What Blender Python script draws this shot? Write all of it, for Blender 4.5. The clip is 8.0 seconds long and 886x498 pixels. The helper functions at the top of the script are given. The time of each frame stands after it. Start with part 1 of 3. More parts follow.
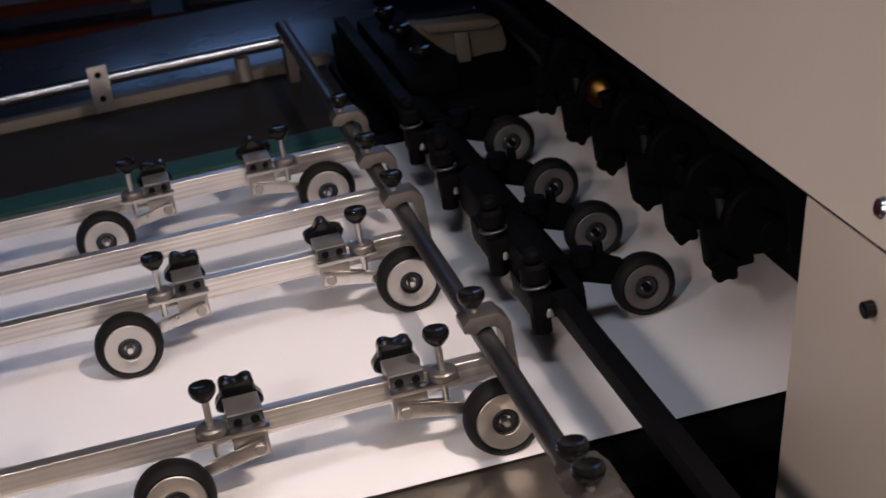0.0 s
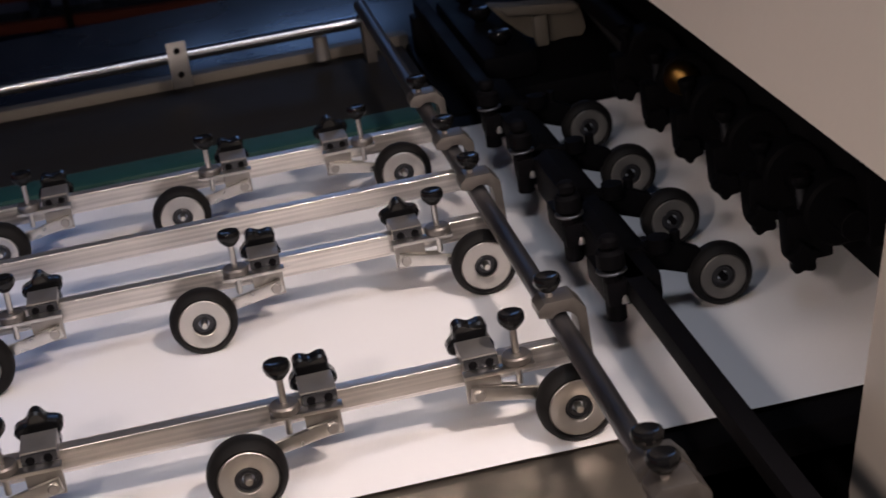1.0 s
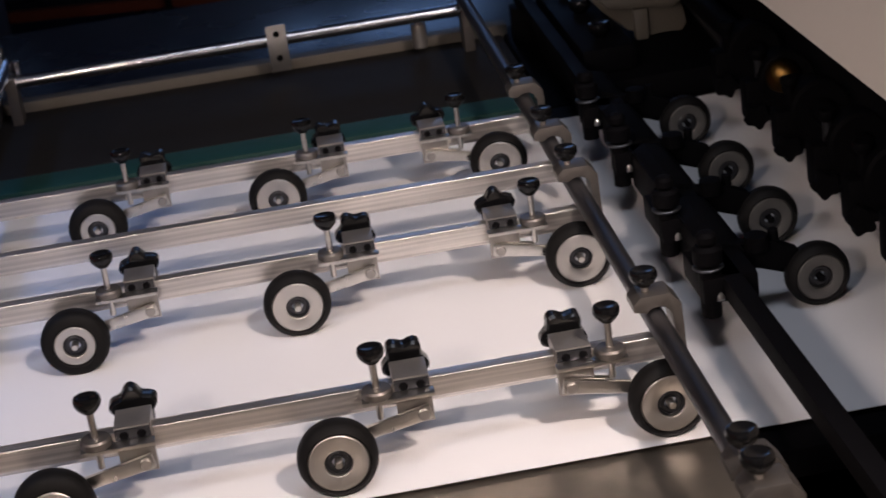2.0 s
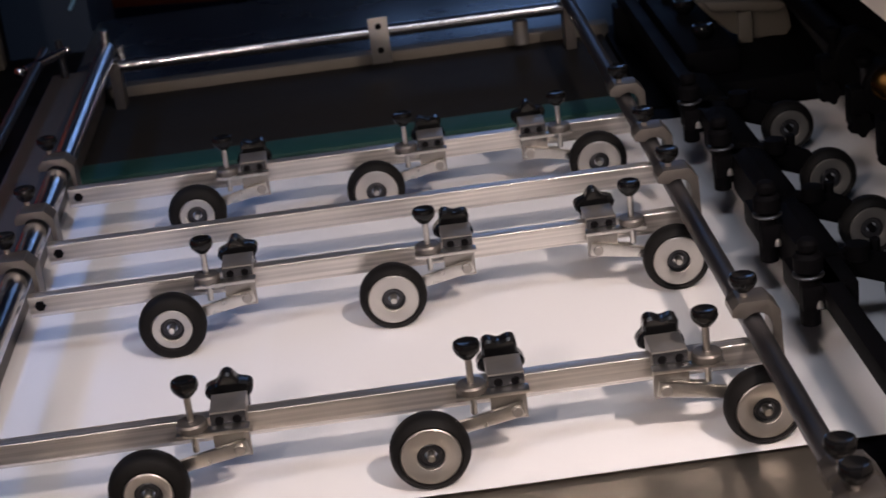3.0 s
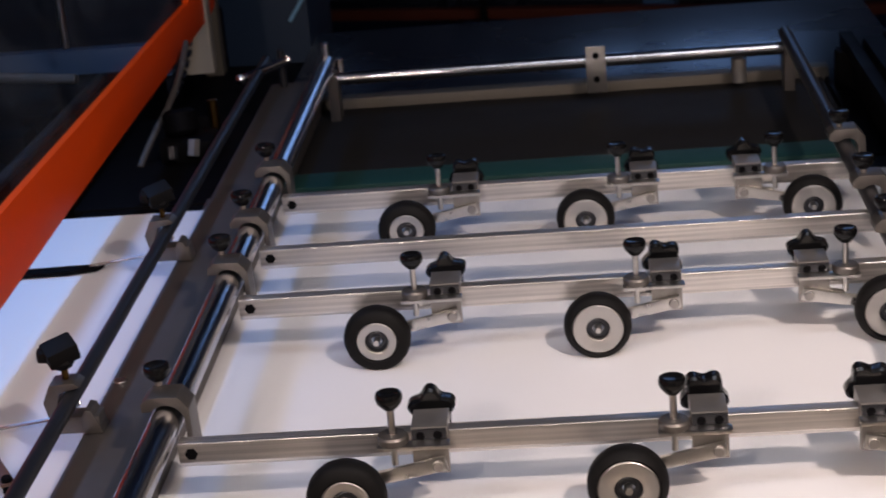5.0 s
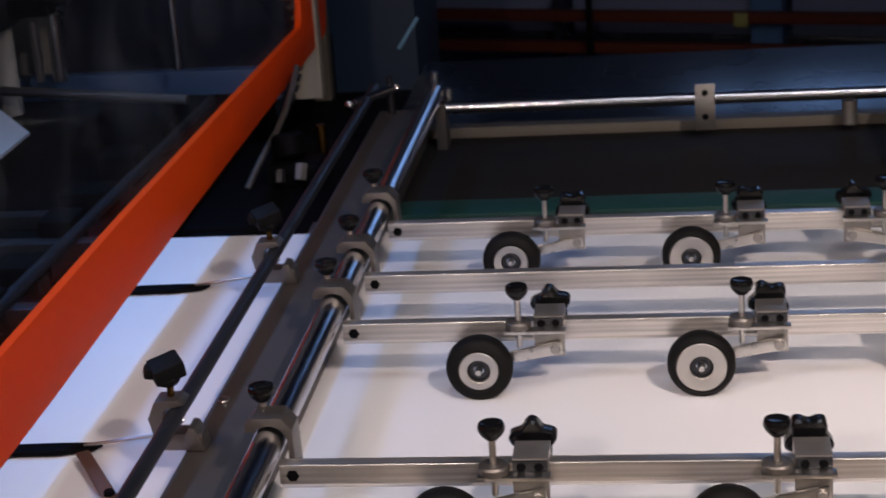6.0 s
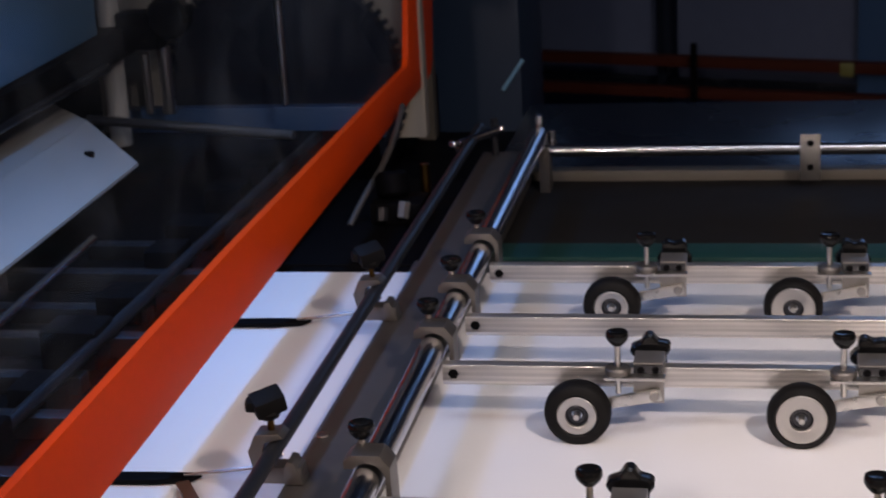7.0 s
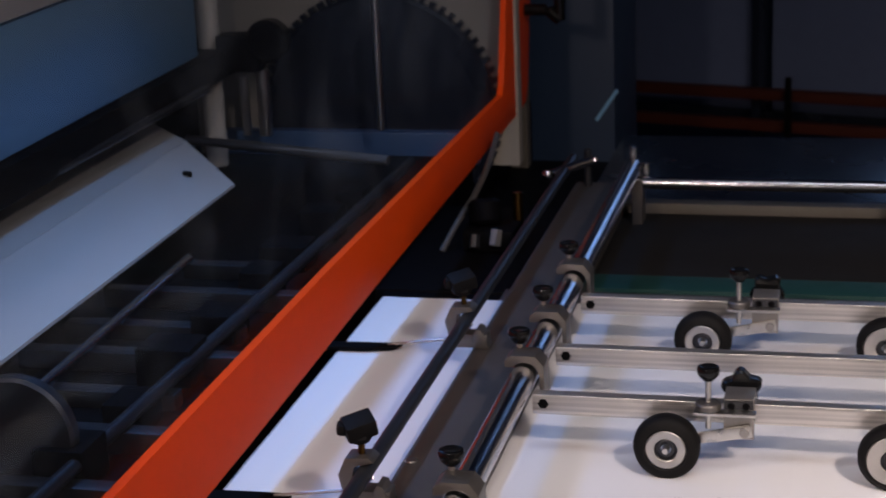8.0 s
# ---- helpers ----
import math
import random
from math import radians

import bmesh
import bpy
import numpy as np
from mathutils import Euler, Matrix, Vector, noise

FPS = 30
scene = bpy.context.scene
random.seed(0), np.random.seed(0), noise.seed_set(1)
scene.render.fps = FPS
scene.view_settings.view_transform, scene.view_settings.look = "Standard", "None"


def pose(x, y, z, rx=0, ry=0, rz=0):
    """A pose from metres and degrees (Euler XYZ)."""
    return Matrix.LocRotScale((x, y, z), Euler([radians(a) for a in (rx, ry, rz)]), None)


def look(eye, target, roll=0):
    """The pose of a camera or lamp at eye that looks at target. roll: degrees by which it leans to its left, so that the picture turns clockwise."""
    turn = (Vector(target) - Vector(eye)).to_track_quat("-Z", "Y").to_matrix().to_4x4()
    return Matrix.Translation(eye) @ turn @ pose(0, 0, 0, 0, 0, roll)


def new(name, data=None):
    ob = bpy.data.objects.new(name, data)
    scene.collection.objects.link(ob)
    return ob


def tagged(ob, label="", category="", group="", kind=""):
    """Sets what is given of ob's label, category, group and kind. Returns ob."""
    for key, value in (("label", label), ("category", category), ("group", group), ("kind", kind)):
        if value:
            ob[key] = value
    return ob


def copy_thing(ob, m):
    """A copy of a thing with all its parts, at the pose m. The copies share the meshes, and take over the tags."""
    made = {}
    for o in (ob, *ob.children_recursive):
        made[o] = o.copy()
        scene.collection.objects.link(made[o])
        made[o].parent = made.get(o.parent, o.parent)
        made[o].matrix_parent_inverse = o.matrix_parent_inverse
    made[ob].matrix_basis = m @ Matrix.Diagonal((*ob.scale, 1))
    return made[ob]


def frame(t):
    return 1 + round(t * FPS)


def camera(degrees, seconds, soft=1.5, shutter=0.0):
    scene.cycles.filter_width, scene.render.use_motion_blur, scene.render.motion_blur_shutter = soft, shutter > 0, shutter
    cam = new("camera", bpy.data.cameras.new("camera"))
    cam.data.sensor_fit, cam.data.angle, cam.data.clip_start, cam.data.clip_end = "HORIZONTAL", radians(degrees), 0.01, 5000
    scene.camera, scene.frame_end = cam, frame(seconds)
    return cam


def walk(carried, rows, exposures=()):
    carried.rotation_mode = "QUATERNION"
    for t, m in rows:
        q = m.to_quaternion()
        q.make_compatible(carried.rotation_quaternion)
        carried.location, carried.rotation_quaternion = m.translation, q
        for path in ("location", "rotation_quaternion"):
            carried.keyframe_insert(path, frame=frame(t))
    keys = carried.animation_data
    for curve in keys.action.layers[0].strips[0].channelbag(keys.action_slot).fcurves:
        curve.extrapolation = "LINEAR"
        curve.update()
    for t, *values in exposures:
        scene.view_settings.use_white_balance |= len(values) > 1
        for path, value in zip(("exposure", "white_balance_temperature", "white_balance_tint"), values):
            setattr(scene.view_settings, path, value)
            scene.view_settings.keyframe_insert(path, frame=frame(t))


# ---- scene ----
cam = camera(27.5, 8.0, soft=1.6, shutter=0.5)
cam.data.dof.use_dof, cam.data.dof.focus_distance, cam.data.dof.aperture_fstop = True, 1.45, 16.0
Z0 = 0.85  # height of the feed table's top above the floor
ROWS = [
    (0.0, 0.0385, -1.4732, 0.6483, -9.559, -21.656, -9.644),
    (0.5, 0.0362, -1.4698, 0.6466, -8.554, -21.825, -9.427),
    (1.0, 0.0317, -1.4695, 0.6481, -7.210, -21.836, -9.041),
    (1.5, 0.0272, -1.4679, 0.6477, -5.782, -21.790, -8.624),
    (3.0, 0.0130, -1.4675, 0.6504, -1.387, -21.525, -7.203),
    (3.5, 0.0080, -1.4665, 0.6486, 0.086, -21.319, -6.659),
    (4.0, 0.0036, -1.4664, 0.6511, 1.773, -21.137, -6.209),
    (4.5, 0.0002, -1.4678, 0.6520, 3.322, -20.664, -5.767),
    (6.0, -0.0150, -1.4733, 0.6542, 7.918, -18.855, -4.133),
    (6.5, -0.0169, -1.4763, 0.6566, 9.431, -18.281, -3.736),
    (7.0, -0.0208, -1.4810, 0.6606, 10.979, -17.460, -3.251),
    (7.5, -0.0252, -1.4842, 0.6623, 12.352, -16.825, -2.784),
    (8.0, -0.0272, -1.4915, 0.6677, 13.734, -16.550, -2.391),
]
walk(cam, [(t, pose(x, y, z + Z0, 90 + pitch, 0, yaw) @ pose(0, 0, 0, 0, 0, roll)) for t, x, y, z, yaw, pitch, roll in ROWS])

# ---- world and light ----
world = bpy.data.worlds.new("world")
scene.world = world
world.use_nodes = True
world.node_tree.nodes["Background"].inputs[0].default_value = (0.04, 0.06, 0.12, 1)
world.node_tree.nodes["Background"].inputs[1].default_value = 0.5
scene.view_settings.exposure = 0.0


def area(name, eye, target, size, power, colour, beam=180):
    lamp = bpy.data.lights.new(name, "AREA")
    lamp.shape, lamp.size, lamp.size_y = "RECTANGLE", size[0], size[1]
    lamp.energy, lamp.color, lamp.spread = power, colour, radians(beam)
    ob = new(name, lamp)
    ob.matrix_world = look(eye, target)
    return ob


LAMP_A = (-0.55, -1.80, 1.85)
LAMP_B = (0.80, -1.60, 2.45)
LAMP_C = (-1.20, -1.20, 2.35)
AIM_A, AIM_B, AIM_C = (0.25, -0.15, Z0), (0.32, -0.18, Z0), (0.35, -0.10, Z0)
WINDOW = (0.45, 4.14, 1.98)
area("lamp_light", LAMP_A, AIM_A, (0.09, 0.09), 3.0, (1.0, 0.828, 0.755), 90)
area("lamp_light", LAMP_B, AIM_B, (0.10, 0.10), 5.2, (1.0, 0.818, 0.736), 65)
area("lamp_light", LAMP_C, AIM_C, (0.10, 0.10), 1.9, (1.0, 0.828, 0.755), 90)
area("window_light", WINDOW, (-0.2, 0.3, Z0), (0.8, 0.6), 1.5, (0.24, 0.46, 1.0))
# unseen fill light, added to lift the shadows and the background
CEILING_FILL = (0.3, -0.9, 3.12)
area("fill_light", CEILING_FILL, (0.3, -0.9, 0), (1.2, 0.6), 12.0, (0.82, 0.86, 1.0))
PRESS_LAMP = (-0.72, 0.25, 1.47)
area("press_light", PRESS_LAMP, (-0.62, 0.25, Z0), (0.9, 0.06), 1.5, (0.19, 0.43, 1.0), 100)


# ---- materials ----
def material(name, colour, rough=0.5, metal=0.0, grain=0.15, scale=60.0, bump=0.15, stretch=(1, 1, 1), wear=0.25, wear_scale=6.0, vary=0.0, spec=0.5):
    """A worn surface: fine grain and larger stains on the colour, the gloss and the relief."""
    m = bpy.data.materials.new(name)
    m.use_nodes = True
    nt, n = m.node_tree, m.node_tree.nodes
    b = n["Principled BSDF"]
    b.inputs["Metallic"].default_value = metal
    b.inputs["Specular IOR Level"].default_value = spec
    co = n.new("ShaderNodeTexCoord")
    mp = n.new("ShaderNodeMapping")
    mp.inputs["Scale"].default_value = stretch
    nt.links.new(co.outputs["Object"], mp.inputs["Vector"])
    fine, big = n.new("ShaderNodeTexNoise"), n.new("ShaderNodeTexNoise")
    fine.inputs["Scale"].default_value, fine.inputs["Detail"].default_value = scale, 6
    big.inputs["Scale"].default_value, big.inputs["Detail"].default_value = wear_scale, 4
    nt.links.new(mp.outputs[0], fine.inputs["Vector"])
    nt.links.new(co.outputs["Object"], big.inputs["Vector"])
    add = n.new("ShaderNodeMath")
    add.operation = "MULTIPLY_ADD"
    nt.links.new(fine.outputs["Fac"], add.inputs[0])
    add.inputs[1].default_value = grain
    mul = n.new("ShaderNodeMath")
    mul.operation = "MULTIPLY_ADD"
    nt.links.new(big.outputs["Fac"], mul.inputs[0])
    mul.inputs[1].default_value, mul.inputs[2].default_value = wear, 1 - 0.5 * (grain + wear)
    nt.links.new(mul.outputs[0], add.inputs[2])
    last = add
    if vary:
        info, va = n.new("ShaderNodeObjectInfo"), n.new("ShaderNodeMath")
        va.operation = "MULTIPLY_ADD"
        nt.links.new(info.outputs["Random"], va.inputs[0])
        va.inputs[1].default_value = vary
        nt.links.new(add.outputs[0], va.inputs[2])
        last = va
    mix = n.new("ShaderNodeVectorMath")
    mix.operation = "SCALE"
    mix.inputs[0].default_value = colour
    nt.links.new(last.outputs[0], mix.inputs["Scale"])
    nt.links.new(mix.outputs[0], b.inputs["Base Color"])
    ro = n.new("ShaderNodeMath")
    ro.operation = "MULTIPLY_ADD"
    nt.links.new(big.outputs["Fac"], ro.inputs[0])
    ro.inputs[1].default_value, ro.inputs[2].default_value = rough * 0.5, rough * 0.75
    nt.links.new(ro.outputs[0], b.inputs["Roughness"])
    if bump:
        bp = n.new("ShaderNodeBump")
        bp.inputs["Strength"].default_value, bp.inputs["Distance"].default_value = bump, 0.0004
        nt.links.new(fine.outputs["Fac"], bp.inputs["Height"])
        nt.links.new(bp.outputs[0], b.inputs["Normal"])
    return m


PAPER = material("paper", (0.80, 0.79, 0.80), 0.6, grain=0.03, scale=400, bump=0.05, wear=0.05, vary=0.02)
ALU = material("aluminium", (0.68, 0.645, 0.61), 0.36, 0.92, grain=1.5, scale=300, stretch=(0.012, 1, 1), bump=0.35, wear=0.45, wear_scale=11)
STEEL = material("machined_steel", (0.60, 0.58, 0.55), 0.30, 1.0, grain=0.2, scale=200, wear=0.3, wear_scale=30)
NICKEL = material("satin_nickel", (0.34, 0.32, 0.30), 0.42, 0.8, grain=0.2, scale=150, wear=0.35, wear_scale=40)
DISC = material("turned_aluminium", (0.50, 0.48, 0.455), 0.40, 0.95, grain=0.15, scale=220, wear=0.2, wear_scale=35)
# darker copy of the disc metal, with the shade under the hood in it
SHADED_DISC = material("shaded_disc", (0.12, 0.115, 0.11), 0.5, 0.6, grain=0.2, scale=150, wear=0.4, wear_scale=30)
CHROME = material("chrome", (0.56, 0.56, 0.58), 0.20, 1.0, grain=0.08, scale=120, bump=0.03, wear=0.2, wear_scale=12)
WORN = material("worn_steel", (0.14, 0.14, 0.15), 0.45, 1.0, grain=0.4, scale=300, stretch=(1, 0.03, 1), wear=0.4, wear_scale=14)
CLAMP = material("cast_clamp", (0.17, 0.155, 0.142), 0.42, 0.8, grain=0.2, scale=120, wear=0.3, wear_scale=25)
RUBBER = material("rubber", (0.007, 0.0065, 0.0065), 0.6, spec=0.12, grain=0.3, scale=160, wear=0.5, wear_scale=30)
PLASTIC = material("black_plastic", (0.005, 0.005, 0.0055), 0.2, spec=0.32, grain=0.1, scale=200, bump=0.08, wear=0.3, wear_scale=40)
BLACK = material("black_steel", (0.0035, 0.0033, 0.004), 0.6, 0.0, spec=0.04, grain=0.3, scale=80, wear=0.5, wear_scale=12)
RAIL = material("grey_rail", (0.080, 0.072, 0.068), 0.5, 0.3, grain=0.2, scale=80, wear=0.4, wear_scale=10)
GUNMETAL = material("gunmetal", (0.055, 0.056, 0.062), 0.42, 0.8, grain=0.2, scale=120, wear=0.3, wear_scale=12)
DECK = material("worn_deck", (0.20, 0.18, 0.155), 0.38, 0.8, grain=0.3, scale=50, wear=0.8, wear_scale=14)
BELT = material("dark_belt", (0.013, 0.012, 0.0115), 0.7, spec=0.15, grain=0.3, scale=90, wear=0.5, wear_scale=5)
GREEN = material("green_belt", (0.004, 0.04, 0.034), 0.6, grain=0.25, scale=120, wear=0.4, wear_scale=20)
# one cream in two copies: darkened for shaded parts, lightened for lit ones
SHADED_CREAM = material("shaded_cream", (0.11, 0.096, 0.078), 0.5, grain=0.1, scale=60, wear=0.3, wear_scale=6)
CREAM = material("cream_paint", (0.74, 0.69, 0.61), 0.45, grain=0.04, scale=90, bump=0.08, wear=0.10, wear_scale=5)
WHITE = material("hood_paint", (0.63, 0.56, 0.485), 0.42, grain=0.04, scale=140, bump=0.1, wear=0.08, wear_scale=4)
# orange paint darkened to stand for the weak light at the rack
SHADED_ORANGE = material("shaded_orange_paint", (0.075, 0.014, 0.006), 0.65, spec=0.25, grain=0.2, scale=40, wear=0.4, wear_scale=5)
ORANGE = material("orange_paint", (0.80, 0.065, 0.003), 0.5, spec=0.12, grain=0.08, scale=90, bump=0.1, wear=0.15, wear_scale=8)
BLUE = material("blue_paint", (0.05, 0.11, 0.24), 0.4, grain=0.1, scale=60, wear=0.2, wear_scale=3)
# blue paint lightened to put the missing light into the colour
LIT_BLUE = material("lit_blue_paint", (0.24, 0.47, 0.70), 0.4, grain=0.1, scale=60, wear=0.2, wear_scale=3)
CABINET = material("cabinet_paint", (0.016, 0.032, 0.066), 0.45, grain=0.1, scale=60, wear=0.2, wear_scale=3)
NAVY = material("navy_paint", (0.010, 0.014, 0.026), 0.28, grain=0.15, scale=60, wear=0.3, wear_scale=4)
BRASS = material("brass", (0.10, 0.055, 0.016), 0.3, 1.0, grain=0.2, scale=100, wear=0.3, wear_scale=30)
CONCRETE = material("concrete", (0.16, 0.16, 0.16), 0.8, grain=0.3, scale=30, wear=0.4, wear_scale=2)
WALL = material("dark_wall", (0.12, 0.15, 0.25), 0.8, grain=0.15, scale=30, wear=0.3, wear_scale=1.5)
# pale surface of the unseen south wall, chosen to throw light back
BOUNCE_WALL = material("bounce_wall", (0.55, 0.53, 0.50), 0.8, grain=0.1, scale=30, wear=0.2, wear_scale=1.5)
WIRE = material("wire", (0.35, 0.34, 0.33), 0.35, 1.0)


def glass(name):
    m = bpy.data.materials.new(name)
    m.use_nodes = True
    nt, n = m.node_tree, m.node_tree.nodes
    n.remove(n["Principled BSDF"])
    tr, gl, mx = (n.new("ShaderNode" + k) for k in ("BsdfTransparent", "BsdfGlossy", "MixShader"))
    tr.inputs[0].default_value = (0.84, 0.86, 0.89, 1)
    gl.inputs["Roughness"].default_value = 0.04
    mx.inputs[0].default_value = 0.022
    nt.links.new(tr.outputs[0], mx.inputs[1])
    nt.links.new(gl.outputs[0], mx.inputs[2])
    # smears and dust on the sheet
    co, df, dust = n.new("ShaderNodeTexCoord"), n.new("ShaderNodeBsdfDiffuse"), n.new("ShaderNodeMixShader")
    df.inputs[0].default_value = (0.62, 0.68, 0.78, 1)
    smear, spots, ramp, sc = n.new("ShaderNodeTexNoise"), n.new("ShaderNodeTexNoise"), n.new("ShaderNodeMapRange"), n.new("ShaderNodeMath")
    smear.inputs["Scale"].default_value, smear.inputs["Detail"].default_value, smear.inputs["Distortion"].default_value = 5, 5, 1.2
    spots.inputs["Scale"].default_value, spots.inputs["Detail"].default_value = 70, 4
    ramp.inputs["From Min"].default_value, ramp.inputs["From Max"].default_value = 0.5, 0.8
    ramp.inputs["To Min"].default_value, ramp.inputs["To Max"].default_value = 0.0, 0.045
    sc.operation = "MULTIPLY_ADD"
    sc.inputs[1].default_value = 0.012
    nt.links.new(co.outputs["Object"], smear.inputs["Vector"])
    nt.links.new(co.outputs["Object"], spots.inputs["Vector"])
    nt.links.new(smear.outputs["Fac"], ramp.inputs["Value"])
    nt.links.new(spots.outputs["Fac"], sc.inputs[0])
    nt.links.new(ramp.outputs[0], sc.inputs[2])
    nt.links.new(sc.outputs[0], dust.inputs[0])
    nt.links.new(mx.outputs[0], dust.inputs[1])
    nt.links.new(df.outputs[0], dust.inputs[2])
    nt.links.new(dust.outputs[0], n["Material Output"].inputs[0])
    return m


def glow(name, colour, strength):
    m = bpy.data.materials.new(name)
    m.use_nodes = True
    b = m.node_tree.nodes["Principled BSDF"]
    b.inputs["Base Color"].default_value = (*colour, 1)
    b.inputs["Emission Color"].default_value = (*colour, 1)
    b.inputs["Emission Strength"].default_value = strength
    return m


def turned(m, axis):
    """Fine turning marks round an axis: the gloss is drawn out along the circles."""
    nt, n = m.node_tree, m.node_tree.nodes
    tan = n.new("ShaderNodeTangent")
    tan.direction_type, tan.axis = "RADIAL", axis
    b = n["Principled BSDF"]
    b.inputs["Anisotropic"].default_value = 0.5
    nt.links.new(tan.outputs[0], b.inputs["Tangent"])


turned(DISC, "Y")
PANE = glass("acrylic")
DAY = glow("daylight", (0.3, 0.5, 1.0), 1.2)


# ---- mesh tools ----
def box(bm, x0, x1, y0, y1, z0, z1, bevel=0.0, m=None):
    g = bmesh.ops.create_cube(bm, size=1)
    v = g["verts"]
    t = Matrix.Translation(((x0 + x1) / 2, (y0 + y1) / 2, (z0 + z1) / 2)) @ Matrix.Diagonal((x1 - x0, y1 - y0, z1 - z0, 1))
    bmesh.ops.transform(bm, matrix=(m @ t) if m else t, verts=v)
    if bevel:
        e = list({e for q in v for e in q.link_edges})
        bmesh.ops.bevel(bm, geom=e, offset=bevel, segments=2, affect="EDGES", profile=0.6)
    return bm


def lathe(bm, profile, start=(0, 0, 0), end=(0, 0, 1), seg=32):
    """A turned body: (radius, distance along the axis from start towards end)."""
    a, b = Vector(start), Vector(end)
    turn = (b - a).to_track_quat("Z", "Y").to_matrix().to_4x4()
    m = Matrix.Translation(a) @ turn
    rings = []
    for r, h in profile:
        if r < 1e-6:
            rings.append([bm.verts.new(m @ Vector((0, 0, h)))])
        else:
            rings.append([bm.verts.new(m @ Vector((r * math.cos(2 * math.pi * i / seg), r * math.sin(2 * math.pi * i / seg), h))) for i in range(seg)])
    for p, q in zip(rings, rings[1:]):
        for i in range(seg):
            j = (i + 1) % seg
            if len(p) == 1 and len(q) > 1:
                bm.faces.new((p[0], q[j], q[i]))
            elif len(q) == 1 and len(p) > 1:
                bm.faces.new((p[i], p[j], q[0]))
            elif len(p) > 1:
                bm.faces.new((p[i], p[j], q[j], q[i]))
    return bm


def rod(bm, a, b, r, seg=20, chamfer=0.0008):
    d = (Vector(b) - Vector(a)).length
    c = min(chamfer, r * 0.4)
    return lathe(bm, [(0, 0), (r - c, 0), (r, c), (r, d - c), (r - c, d), (0, d)], a, b, seg)


def prism(bm, outline, a0, a1, axis="y", bevel=0.0):
    """An outline drawn out along an axis: (x, z) for y, (y, z) for x, (x, y) for z."""
    put = {"y": lambda p, q, a: (p, a, q), "x": lambda p, q, a: (a, p, q), "z": lambda p, q, a: (p, q, a)}[axis]
    lo = [bm.verts.new(put(p, q, a0)) for p, q in outline]
    hi = [bm.verts.new(put(p, q, a1)) for p, q in outline]
    faces = [bm.faces.new(lo), bm.faces.new(hi[::-1])]
    for i in range(len(lo)):
        j = (i + 1) % len(lo)
        faces.append(bm.faces.new((lo[j], lo[i], hi[i], hi[j])))
    bmesh.ops.recalc_face_normals(bm, faces=bm.faces[:])
    if bevel:
        bmesh.ops.bevel(bm, geom=list({e for f in faces for e in f.edges}), offset=bevel, segments=2, affect="EDGES", profile=0.6)
    return bm


def mesh_of(name, bm, mat):
    bmesh.ops.recalc_face_normals(bm, faces=bm.faces[:])
    me = bpy.data.meshes.new(name)
    for f in bm.faces:
        f.smooth = True
    bm.to_mesh(me)
    bm.free()
    me.set_sharp_from_angle(angle=radians(32))
    me.materials.append(mat)
    return me


def part(name, bm, mat, parent, label=""):
    ob = new(name, mesh_of(name, bm, mat))
    ob.parent = parent
    return tagged(ob, label=label)


def thing(name, at, label, category, group="", kind="", turn=0):
    ob = new(name)
    ob.empty_display_size = 0.02
    ob.matrix_basis = pose(at[0], at[1], at[2] + Z0, 0, 0, turn)
    return tagged(ob, label, category, group, kind)


def solid(name, bm, mat, label, category, kind="", group=""):
    """A thing or a piece of the setting that is one mesh."""
    ob = new(name, mesh_of(name, bm, mat))
    ob.location = (0, 0, Z0)
    return tagged(ob, label, category, group, kind)


B = bmesh.new

# ---- the hall ----
solid("floor", box(B(), -3.2, 3.2, -3.6, 4.2, -Z0 - 0.1, -Z0), CONCRETE, "dark concrete factory floor", "floor", "structure")
solid("ceiling", box(B(), -3.3, 3.3, -3.7, 4.3, 2.35, 2.45), WALL, "dark factory hall ceiling", "ceiling", "structure")
solid("wall_north", box(B(), -3.2, 3.2, 4.2, 4.3, -Z0, 2.35), WALL, "dark bluish hall wall behind the racks", "wall", "structure")
# unseen and made pale as a reflector for the wheel discs
solid("wall_south", box(B(), -3.2, 3.2, -3.7, -3.6, -Z0, 2.35), BOUNCE_WALL, "unseen hall wall", "wall", "structure")
solid("wall_west", box(B(), -3.3, -3.2, -3.7, 4.3, -Z0, 2.35), WALL, "unseen hall wall", "wall", "structure")
solid("wall_east", box(B(), 3.2, 3.3, -3.7, 4.3, -Z0, 2.35), WALL, "unseen hall wall", "wall", "structure")

# ---- the feed table ----
table = thing("feed_table", (0, 0, 0), "long dark steel feed table under the stream of sheets", "machine table")
part("deck", box(B(), -0.45, 0.312, -0.62, 0.548, -0.030, -0.004, 0.002), DECK, table, "worn grey steel deck plate")
# right side of the deck, black to carry the hood's shade
part("shaded_deck", box(B(), 0.316, 0.60, -0.335, 0.548, -0.030, -0.005, 0.002), BLACK, table, "black side plate")
part("side_well", box(B(), -0.60, -0.454, -0.62, 0.548, -0.060, -0.012, 0.002), BLACK, table, "black side plate")
part("green_strip", box(B(), -0.36, 0.32, 0.556, 0.612, -0.020, -0.002, 0.001), GREEN, table, "dark green felt strip")
part("rear_deck", box(B(), -0.36, 0.32, 0.616, 0.895, -0.030, -0.003, 0.001), BELT, table, "dark worn rear plate")
# the lip's shade is put into its darker cream
part("rear_lip", box(B(), -0.36, 0.33, 0.898, 0.925, -0.03, 0.010, 0.003), SHADED_CREAM, table, "cream painted lip, darkened for shade")
part("rear_side", box(B(), 0.324, 0.62, 0.552, 0.94, -0.05, -0.004, 0.004), BLACK, table)
part("rear_side", box(B(), -0.62, -0.364, 0.552, 0.94, -0.05, -0.010, 0.004), BLACK, table)
